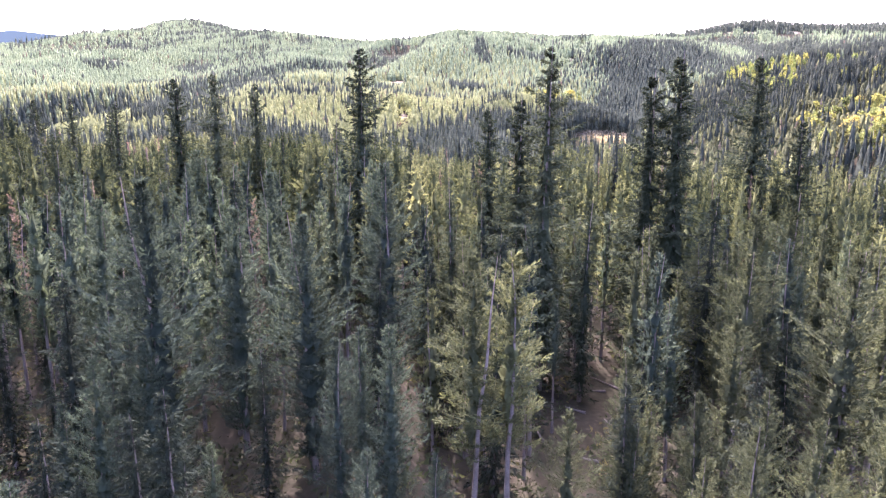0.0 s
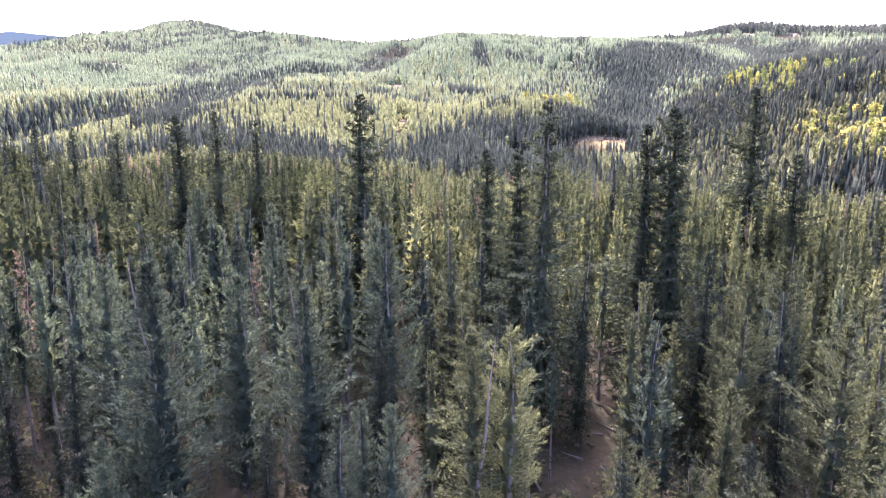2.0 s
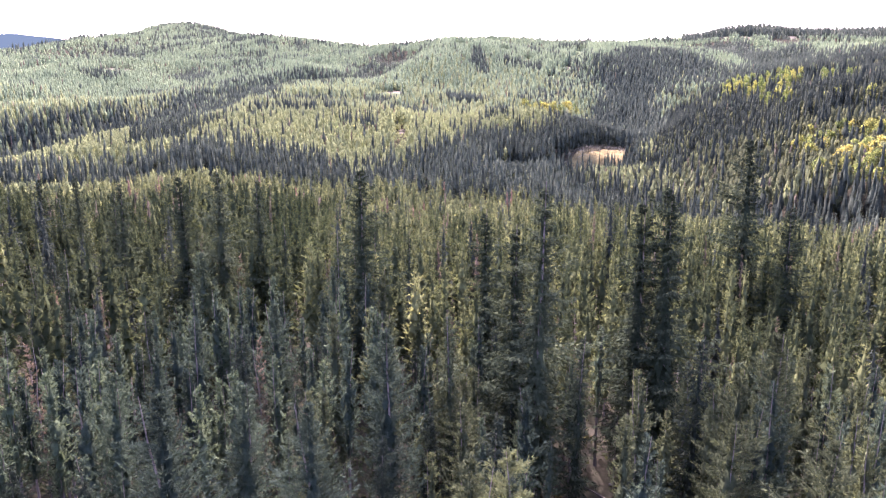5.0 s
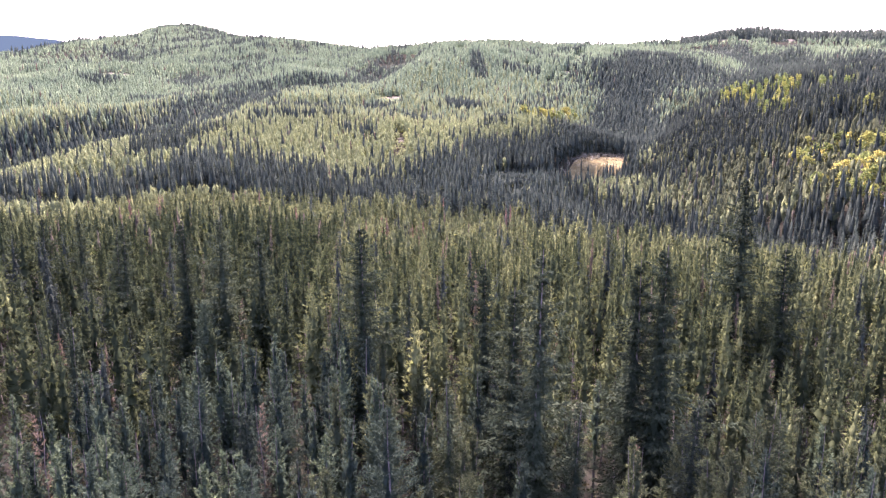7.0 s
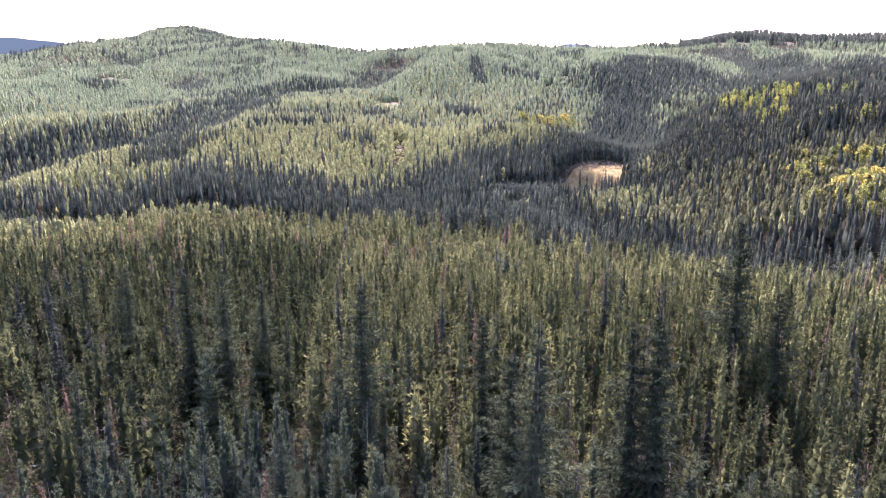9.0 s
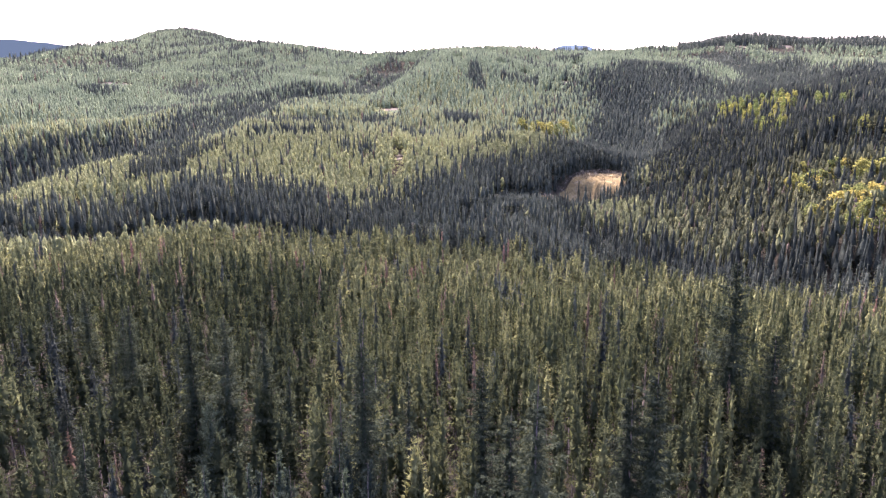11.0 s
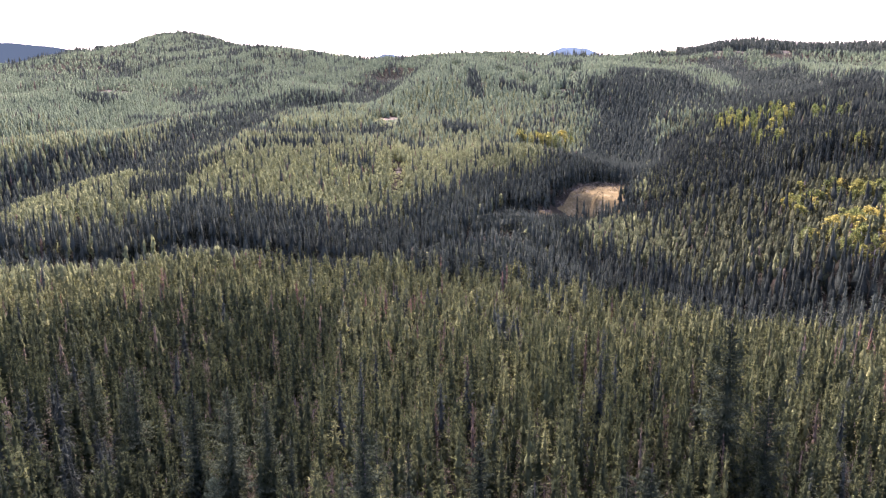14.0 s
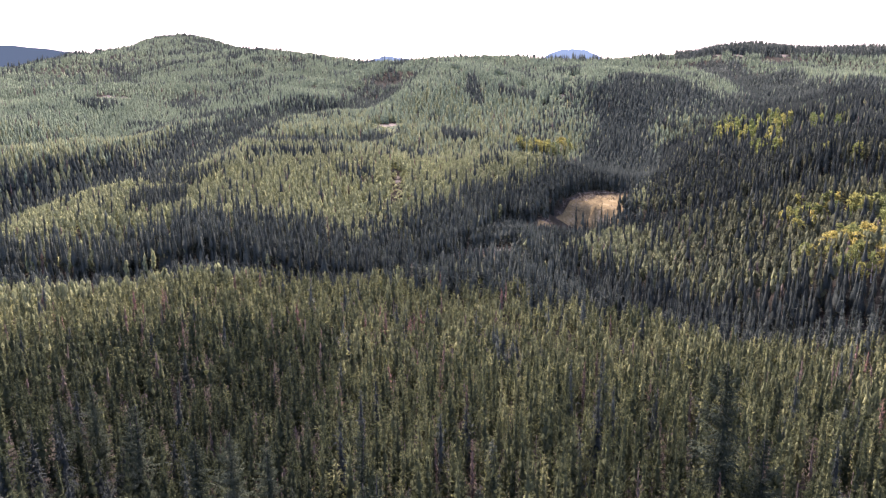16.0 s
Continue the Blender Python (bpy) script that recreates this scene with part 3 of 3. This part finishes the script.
for px, py in zip(x, y):
    chance = forest_rng.random()
    if chance < 0.03 and count < 320 and math.hypot(px, py) > 52:
        set_tree(rusty_kind, 14, px, py, forest_rng.uniform(9, 14))
    elif chance < 0.085 and count < 320:
        set_tree(blue_kinds[int(forest_rng.integers(2))], 12, px, py, forest_rng.uniform(6, 13))
    elif chance < 0.16 and count < 320 and math.hypot(px, py) < 48:
        set_tree(blue_kinds[int(forest_rng.integers(2))], 12, px, py, forest_rng.uniform(10, 16), 0.95)
    elif 0.16 <= chance < 0.2 and count < 320 and math.hypot(px, py) > 40:
        set_tree(light_spruces[int(forest_rng.integers(2))], 26, px, py, forest_rng.uniform(12, 20), 1.1)
    elif count < 215:
        near_by = math.hypot(px, py) < 38
        kinds = (grey_pines if px < 4 else olive_pines) if near_by else light_pines[::3] if px < -9 else light_pines
        set_tree(kinds[int(forest_rng.integers(len(kinds)))], 14, px, py, forest_rng.uniform(7, 12.5) if near_by else forest_rng.uniform(10.5, 16.5))
        count += 1
    else:
        rest.append((px, py))
for ob in (*grey_pines, *olive_pines, *open_pines, *light_pines, *spruce_kinds, *light_spruces, *blue_kinds, rusty_kind):
    hide_away(ob)

# ---- aspens in autumn leaf ----
def leafy_crown(height, reach, foot, clumps, seed):
    """Loose clumps of small leaf blades round a stem."""
    rng = np.random.default_rng(seed)
    n = clumps * 7
    which = np.repeat(np.arange(clumps), 7)
    s, a = rng.random(clumps) ** 0.8, rng.random(clumps) * 6.283
    r = reach * (0.35 + 0.65 * np.sin(np.pi * np.clip(s * 0.85 + 0.15, 0, 1))) * np.sqrt(rng.random(clumps))
    heart = np.stack([r * np.cos(a), r * np.sin(a), height * (foot + (1 - foot) * s)], -1)
    at = heart[which] + rng.normal(0, 0.3, (n, 3))
    u = unit(rng.normal(0, 1, (n, 3)))
    w = unit(np.cross(u, rng.normal(0, 1, (n, 3))))
    size = rng.uniform(0.18, 0.38, n)[:, None]
    v = np.stack([at - u * size, at + w * size * 0.8, at + u * size, at - w * size * 0.8], 1).reshape(-1, 3)
    q = np.arange(n)[:, None] * 4
    return v, np.concatenate([q + [0, 1, 2], q + [0, 2, 3]])


aspen_kinds = [tree_thing("aspen_tree", stem(10.5, 0.12, seed=50 + k, bend=0.15), leafy_crown(11, r, f, n, 70 + k), mat_pale_bark, mat_aspen, "aspen in yellow autumn leaf among dark conifers", "tree", "yellow aspens")
               for k, (r, f, n) in enumerate(((2.5, 0.25, 70), (2.0, 0.2, 60), (3.0, 0.28, 84)))]
green_aspen = tree_thing("aspen_tree", stem(10.5, 0.12, seed=56, bend=0.15), leafy_crown(11, 2.1, 0.2, 66, 77), mat_pale_bark, mat_green_aspen, "aspen turning from green to yellow on a dark slope", "tree", "yellow aspens")
# groves: centre x, y, spread across and along, how many
GROVES = ((168, 320, 8, 5, 14), (180, 312, 8, 5, 14), (188, 299, 8, 7, 12), (205, 300, 11, 8, 10), (161, 301, 4, 4, 4), (158, 260, 8, 8, 10), (168, 258, 7, 8, 8), (148, 243, 6, 6, 7), (141, 264, 3, 3, 2), (153, 235, 5, 5, 4), (186, 275, 10, 9, 10),
          (250, 640, 12, 30, 12), (243, 575, 14, 20, 14), (256, 552, 14, 18, 14), (236, 500, 7, 34, 14), (272, 552, 10, 18, 9), (290, 520, 14, 22, 7), (237, 421, 4, 5, 2), (244, 408, 4, 5, 2), (85, 667, 6, 4, 7), (103, 659, 7, 4, 8), (122, 684, 5, 4, 4), (135, 690, 5, 5, 3))
for cx, cy, sx, sy, many in GROVES:
    for k in range(many):
        px, py = forest_rng.normal(cx, sx * 0.7), forest_rng.normal(cy, sy * 0.7)
        set_tree(green_aspen if py > 350 and px > 180 else aspen_kinds[int(forest_rng.integers(3))], 11, px, py, forest_rng.uniform(9.5, 13) if py < 350 else forest_rng.uniform(13, 17), forest_rng.uniform(0.95, 1.25) if py < 350 else forest_rng.uniform(0.75, 1.05))
for ob in (*aspen_kinds, green_aspen):
    hide_away(ob)

# ---- dead standing trees and fallen logs ----
mat_grey_wood = earthy("weathered_grey_wood", [(0.3, (0.05, 0.045, 0.042)), (0.7, (0.11, 0.1, 0.092))], 1.5, 16.0, 0.5)


def bare_limbs(height, count, seed):
    rng = np.random.default_rng(seed)
    verts, tris = [], []
    for k in range(count):
        z, a = height * rng.uniform(0.25, 0.95), rng.random() * 6.283
        length = rng.uniform(0.4, 1.3) * (1.1 - z / height)
        end = np.array([math.cos(a) * length, math.sin(a) * length, z + length * rng.uniform(-0.5, 0.35)])
        side = np.array([-math.sin(a), math.cos(a), 0]) * 0.025
        root = np.array([0, 0, z])
        verts.append(np.array([root + side, root - side, root + [0, 0, 0.05], end]))
        tris.append(np.array([[0, 1, 3], [1, 2, 3], [2, 0, 3]]) + 4 * k)
    return np.concatenate(verts), np.concatenate(tris)


snag_kinds = []
for k in range(2):
    base = tagged(new("dead_tree"), "bare grey dead pine standing among living trees", "dead tree", "dead standing trees")
    for part_name, (v, t) in (("trunk", stem(12, 0.12, seed=70 + k, bend=0.12)), ("crown", bare_limbs(12, 34, 75 + k))):
        ob = new(part_name, mesh_of(part_name, v, t, [mat_grey_wood]))
        ob.parent = base
    snag_kinds.append(base)
for cx, cy, sx, sy, many in ((112, 222, 20, 9, 9), (145, 212, 14, 8, 7), (-120, 292, 40, 5, 8), (16, 60, 4, 5, 4), (-38, 110, 12, 14, 5), (40, 120, 18, 14, 6)):
    for k in range(many):
        set_tree(snag_kinds[k % 2], 12, forest_rng.normal(cx, sx * 0.7), forest_rng.normal(cy, sy * 0.7), forest_rng.uniform(7, 13))
for ob in snag_kinds:
    hide_away(ob)
log_v, log_t = stem(5.0, 0.09, sides=8, rows=5, bend=0.05, seed=88)
log_mesh = mesh_of("fallen_log", log_v, log_t, [mat_grey_wood])
for k in range(9):
    py = forest_rng.uniform(38, 68)
    px = 8 + (py - 40) * 0.4 + forest_rng.normal(0, 1.6)
    log = tagged(new("fallen_log", log_mesh), "weathered pale log lying on the forest floor", "log", "fallen logs")
    log.matrix_world = pose(px, py, land1(px, py) + 0.12, 0, 90 + forest_rng.normal(0, 3), forest_rng.random() * 360)

# ---- the forest further off ----
rest = np.array(rest if rest else [(0.0, 92.0)])
fine_pines = [stand_tree(42, 3, f, "pine", 300 + k, 2.0, 0.4) for k, f in enumerate((0.24, 0.32, 0.42, 0.28, 0.2, 0.36))]
fine_spruces = [stand_tree(60, 3, 0.05, "spruce", 320 + k, 2.1, 0.5) for k in range(3)]
mid_pines = [stand_tree(28, 2, f, "pine", 200 + k, 2.7, 0.46) for k, f in enumerate((0.26, 0.32, 0.4, 0.28, 0.22))]
mid_spruces = [stand_tree(36, 2, 0.05, "spruce", 220 + k, 2.8, 0.5) for k in range(4)]
low_pines = [stand_tree(11, 2, f, "pine", 240 + k, 3.3, 0.66, trunk=False) for k, f in enumerate((0.25, 0.35, 0.3, 0.2))]
low_spruces = [stand_tree(14, 2, 0.04, "spruce", 260 + k, 3.8, 0.65, trunk=False) for k in range(4)]
far_pines = [far_tree(4, "pine", 280 + k) for k in range(5)]
far_spruces = [far_tree(4, "spruce", 285 + k) for k in range(5)]
last_pines = [far_tree(3, "pine", 290 + k) for k in range(5)]
last_spruces = [far_tree(3, "spruce", 295 + k) for k in range(5)]


def grow(tag, x, y, pines, spruces, seed, tall=(12.0, 14.6), wide=1.0):
    rng = np.random.default_rng(seed)
    ok = ~in_meadow(x, y) & ((line_far(x, y, CREEK) > 5) | (y > 370)) & (line_far(x, y, GULLY) > 3.5) & ~in_bare(x, y)
    for cx, cy, sx, sy, many in GROVES:
        ok &= (((x - cx) / sx) ** 2 + ((y - cy + 6) / (sy + 8)) ** 2 > 1) | (rng.random(len(x)) < 0.4)
    x, y = x[ok], y[ok]
    share = spruce_share(x, y)
    dark = rng.random(len(x)) < share
    rusty = ~dark & (rng.random(len(x)) < 0.03 + 0.12 * ((soft(x, y, 0.06, 29) > 0.8) & (np.hypot(x, y) < 235)))
    h = rng.uniform(*tall, len(x)) * (1 + 0.12 * soft(x, y, 0.03, 8))
    r = np.hypot(x, y)
    # tone by distance from the camera: shade put in close by, haze further off
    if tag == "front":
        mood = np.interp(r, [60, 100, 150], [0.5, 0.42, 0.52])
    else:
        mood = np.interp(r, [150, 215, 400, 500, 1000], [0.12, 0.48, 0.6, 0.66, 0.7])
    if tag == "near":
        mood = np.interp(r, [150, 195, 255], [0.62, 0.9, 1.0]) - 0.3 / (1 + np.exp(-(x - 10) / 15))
    # right slope's shade is put into the tone; knoll and left front toned down
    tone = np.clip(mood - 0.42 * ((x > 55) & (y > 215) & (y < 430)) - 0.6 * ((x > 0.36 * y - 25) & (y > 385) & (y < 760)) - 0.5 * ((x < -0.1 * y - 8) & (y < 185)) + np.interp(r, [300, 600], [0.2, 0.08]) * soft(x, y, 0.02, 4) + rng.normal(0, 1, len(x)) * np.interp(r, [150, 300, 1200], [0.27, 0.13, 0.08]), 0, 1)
    # spruces: backlit shade put in to about 1000 m, haze from 1300 m on
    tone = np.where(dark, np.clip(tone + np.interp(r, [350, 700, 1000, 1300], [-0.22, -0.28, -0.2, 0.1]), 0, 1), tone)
    h = np.where(dark, h * np.interp(r, [200, 270, 450, 650], [1.12, 1.5, 1.5, 1.15]), h)
    h = np.where((x > 0.13 * y) & (x < 0.33 * y) & (y < 165), h * 1.16, h)
    old = rng.random(len(x)) < np.interp(r, [560, 950], [1.0, 0.0])
    needles = {"front": mat_pine_front, "near": mat_pine_front, "distant": mat_pine_hazed, "remote": mat_pine_hazed}.get(tag, mat_pine_stand)
    groups = [("pine", ~dark & ~rusty & (old | (tag != "far")), pines, needles, 1.45), ("pine", ~dark & ~rusty & ~old & (tag == "far"), pines, mat_pine_hazed, 1.45),
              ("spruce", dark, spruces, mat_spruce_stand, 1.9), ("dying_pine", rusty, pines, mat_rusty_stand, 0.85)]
    near_bank = (line_far(x, y, CREEK) < 55) & (y < np.interp(x, [p[0] for p in CREEK], [p[1] for p in CREEK])) & (x < 45)
    h = np.where(near_bank, h * 0.55, h)
    h = np.where((np.abs(x - 62 - (y - 390) * 0.4) < 32) & (np.abs(y - 375) < 45), h * np.interp(y, [355, 380, 420], [0.75, 0.5, 0.36]), h)
    for cx, cy, r in (*BARE, (97, 652, 22)):
        h = np.where((np.abs(x - cx * y / cy) < 1.2 * r) & (y > cy - 75) & (y < cy), h * 0.4, h)
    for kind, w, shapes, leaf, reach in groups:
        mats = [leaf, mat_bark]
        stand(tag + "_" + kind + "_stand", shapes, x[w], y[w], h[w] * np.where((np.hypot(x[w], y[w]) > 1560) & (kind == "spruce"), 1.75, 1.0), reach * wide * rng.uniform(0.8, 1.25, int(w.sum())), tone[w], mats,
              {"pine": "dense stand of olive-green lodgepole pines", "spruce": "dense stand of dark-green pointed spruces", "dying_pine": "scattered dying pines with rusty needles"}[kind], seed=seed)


mx, my = scatter(150, 255, 3.0, 39, 0.36)
fx, fy = scatter(92, 150, 2.7, 39, 0.38)
mx, my = np.concatenate([rest[:, 0], fx, mx]), np.concatenate([rest[:, 1], fy, my])
keep = forest_rng.random(len(mx)) < np.clip(0.9 - 0.22 * (soft(mx, my, 0.09, 17) > 0.75), 0, 1)
mx, my = mx[keep], my[keep]
fore = np.hypot(mx, my) < 150
grow("front", mx[fore], my[fore], fine_pines, fine_spruces, 30, tall=(9.2, 16.8), wide=1.2)
grow("near", mx[~fore], my[~fore], mid_pines, mid_spruces, 31, tall=(10.0, 16.4), wide=1.3)
x, y = scatter(255, 560, 3.6, 36.5, 0.28)
grow("middle", x, y, low_pines, low_spruces, 32, wide=1.4)
x, y = scatter(560, 1150, 4.5, 35.5, 0.3)
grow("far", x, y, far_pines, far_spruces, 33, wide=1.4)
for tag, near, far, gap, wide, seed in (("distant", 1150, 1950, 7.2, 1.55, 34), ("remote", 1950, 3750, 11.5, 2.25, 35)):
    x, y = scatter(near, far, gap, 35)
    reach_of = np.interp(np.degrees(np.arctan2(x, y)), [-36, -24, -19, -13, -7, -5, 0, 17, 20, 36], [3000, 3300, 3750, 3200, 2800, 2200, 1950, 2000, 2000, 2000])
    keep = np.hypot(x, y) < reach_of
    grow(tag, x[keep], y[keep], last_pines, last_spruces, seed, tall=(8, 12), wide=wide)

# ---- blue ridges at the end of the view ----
# the ridges' daylight and haze are put in as one flat glowing colour
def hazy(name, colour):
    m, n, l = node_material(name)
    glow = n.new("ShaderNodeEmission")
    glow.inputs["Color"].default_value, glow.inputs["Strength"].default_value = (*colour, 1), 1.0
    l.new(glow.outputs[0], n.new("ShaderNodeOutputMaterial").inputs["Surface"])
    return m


mat_blue_ridge, mat_pale_ridge = hazy("dark_blue_ridge_glow", (0.016, 0.0235, 0.029)), hazy("pale_blue_ridge_glow", (0.045, 0.064, 0.08))
# each: bearing of its middle, half width in degrees, height of the crest, fall to its ends
for middle, half, crest, fall in ((-31.0, 9.0, 408.0, 60.0), (10.7, 3.3, 408.0, 95.0), (-3.6, 2.6, 375.0, 50.0)):
    k = 48
    s = np.linspace(-1, 1, k)
    a = np.radians(middle + half * s)
    top = crest - fall * np.abs(s) ** 1.6 + 4 * np.sin(s * 9 + middle) + 2 * np.sin(s * 23)
    ridge = np.concatenate([np.stack([4700 * np.sin(a), 4700 * np.cos(a), top], -1), np.stack([4500 * np.sin(a), 4500 * np.cos(a), np.zeros(k)], -1), np.stack([4900 * np.sin(a), 4900 * np.cos(a), np.zeros(k)], -1)])
    i = np.arange(k - 1)
    t = np.concatenate([np.stack([i, i + k, i + k + 1], -1), np.stack([i, i + k + 1, i + 1], -1), np.stack([i, i + 1, i + 2 * k + 1], -1), np.stack([i, i + 2 * k + 1, i + 2 * k], -1)])
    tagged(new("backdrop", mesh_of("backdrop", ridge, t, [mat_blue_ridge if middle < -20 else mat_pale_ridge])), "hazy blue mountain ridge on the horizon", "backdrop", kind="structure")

# ---- undergrowth between the near trees ----
def bush(seed, blades=38):
    rng = np.random.default_rng(seed)
    at = rng.normal(0, 0.42, (blades, 3)) * [1, 1, 0.6] + [0, 0, 0.45]
    u, w = unit(rng.normal(0, 1, (blades, 3)) + [0, 0, 0.6]), unit(rng.normal(0, 1, (blades, 3)))
    size = rng.uniform(0.08, 0.19, blades)[:, None]
    v = np.stack([at - w * size * 0.5, at + w * size * 0.5, at + u * size * 1.5], 1).reshape(-1, 3)
    return v, np.arange(blades)[:, None] * 3 + [0, 1, 2], np.zeros(blades, int)


mat_bush = foliage("undergrowth_leaves", [(0.0, (0.018, 0.025, 0.013)), (0.5, (0.036, 0.043, 0.02)), (0.8, (0.065, 0.062, 0.027)), (1.0, (0.11, 0.09, 0.035))], True, 0.3)
x, y = scatter(16, 110, 1.7, 42)
keep = (forest_rng.random(len(x)) < 0.75) & ~((np.abs(x - (8 + (y - 40) * 0.4)) < 1.2) & (y > 36) & (y < 68))
x, y = x[keep], y[keep]
tall = forest_rng.uniform(0.5, 1.9, len(x)) ** 1.2
stand("undergrowth", [bush(400 + k) for k in range(5)], x, y, tall, tall * 1.1, np.clip(forest_rng.normal(0.4, 0.25, len(x)), 0, 1), [mat_bush], "low dark-green and yellowing bushes on the forest floor", "bushes", seed=41)

# ---- tussocks and shrubs in the clearing ----
mx, my = [], []
for cx, cy, a, w, turn in MEADOWS:
    u, v = forest_rng.uniform(-1, 1, 1500), forest_rng.uniform(-1, 1, 1500)
    keep = (u * u + v * v < 1.15) & (forest_rng.random(1500) < 0.12 + 0.88 * np.clip(v * 1.3 + 0.3 * u - 0.2, 0, 1))
    c, d = math.cos(radians(turn)), math.sin(radians(turn))
    mx.append((cx + u * a * c - v * w * d)[keep])
    my.append((cy + u * a * d + v * w * c)[keep])
mx, my = np.concatenate(mx), np.concatenate(my)
mat_shrub = foliage("pale_willow_twigs", [(0.0, (0.03, 0.028, 0.02)), (0.5, (0.08, 0.07, 0.052)), (1.0, (0.19, 0.178, 0.15))], True, 0.2)
size = forest_rng.uniform(1.0, 3.2, len(mx))
stand("clearing_shrubs", [bush(420 + k, 34) for k in range(4)], mx, my, size, size, forest_rng.random(len(mx)), [mat_shrub], "pale leafless willow shrubs at the edge of the meadow", "bushes", seed=42)
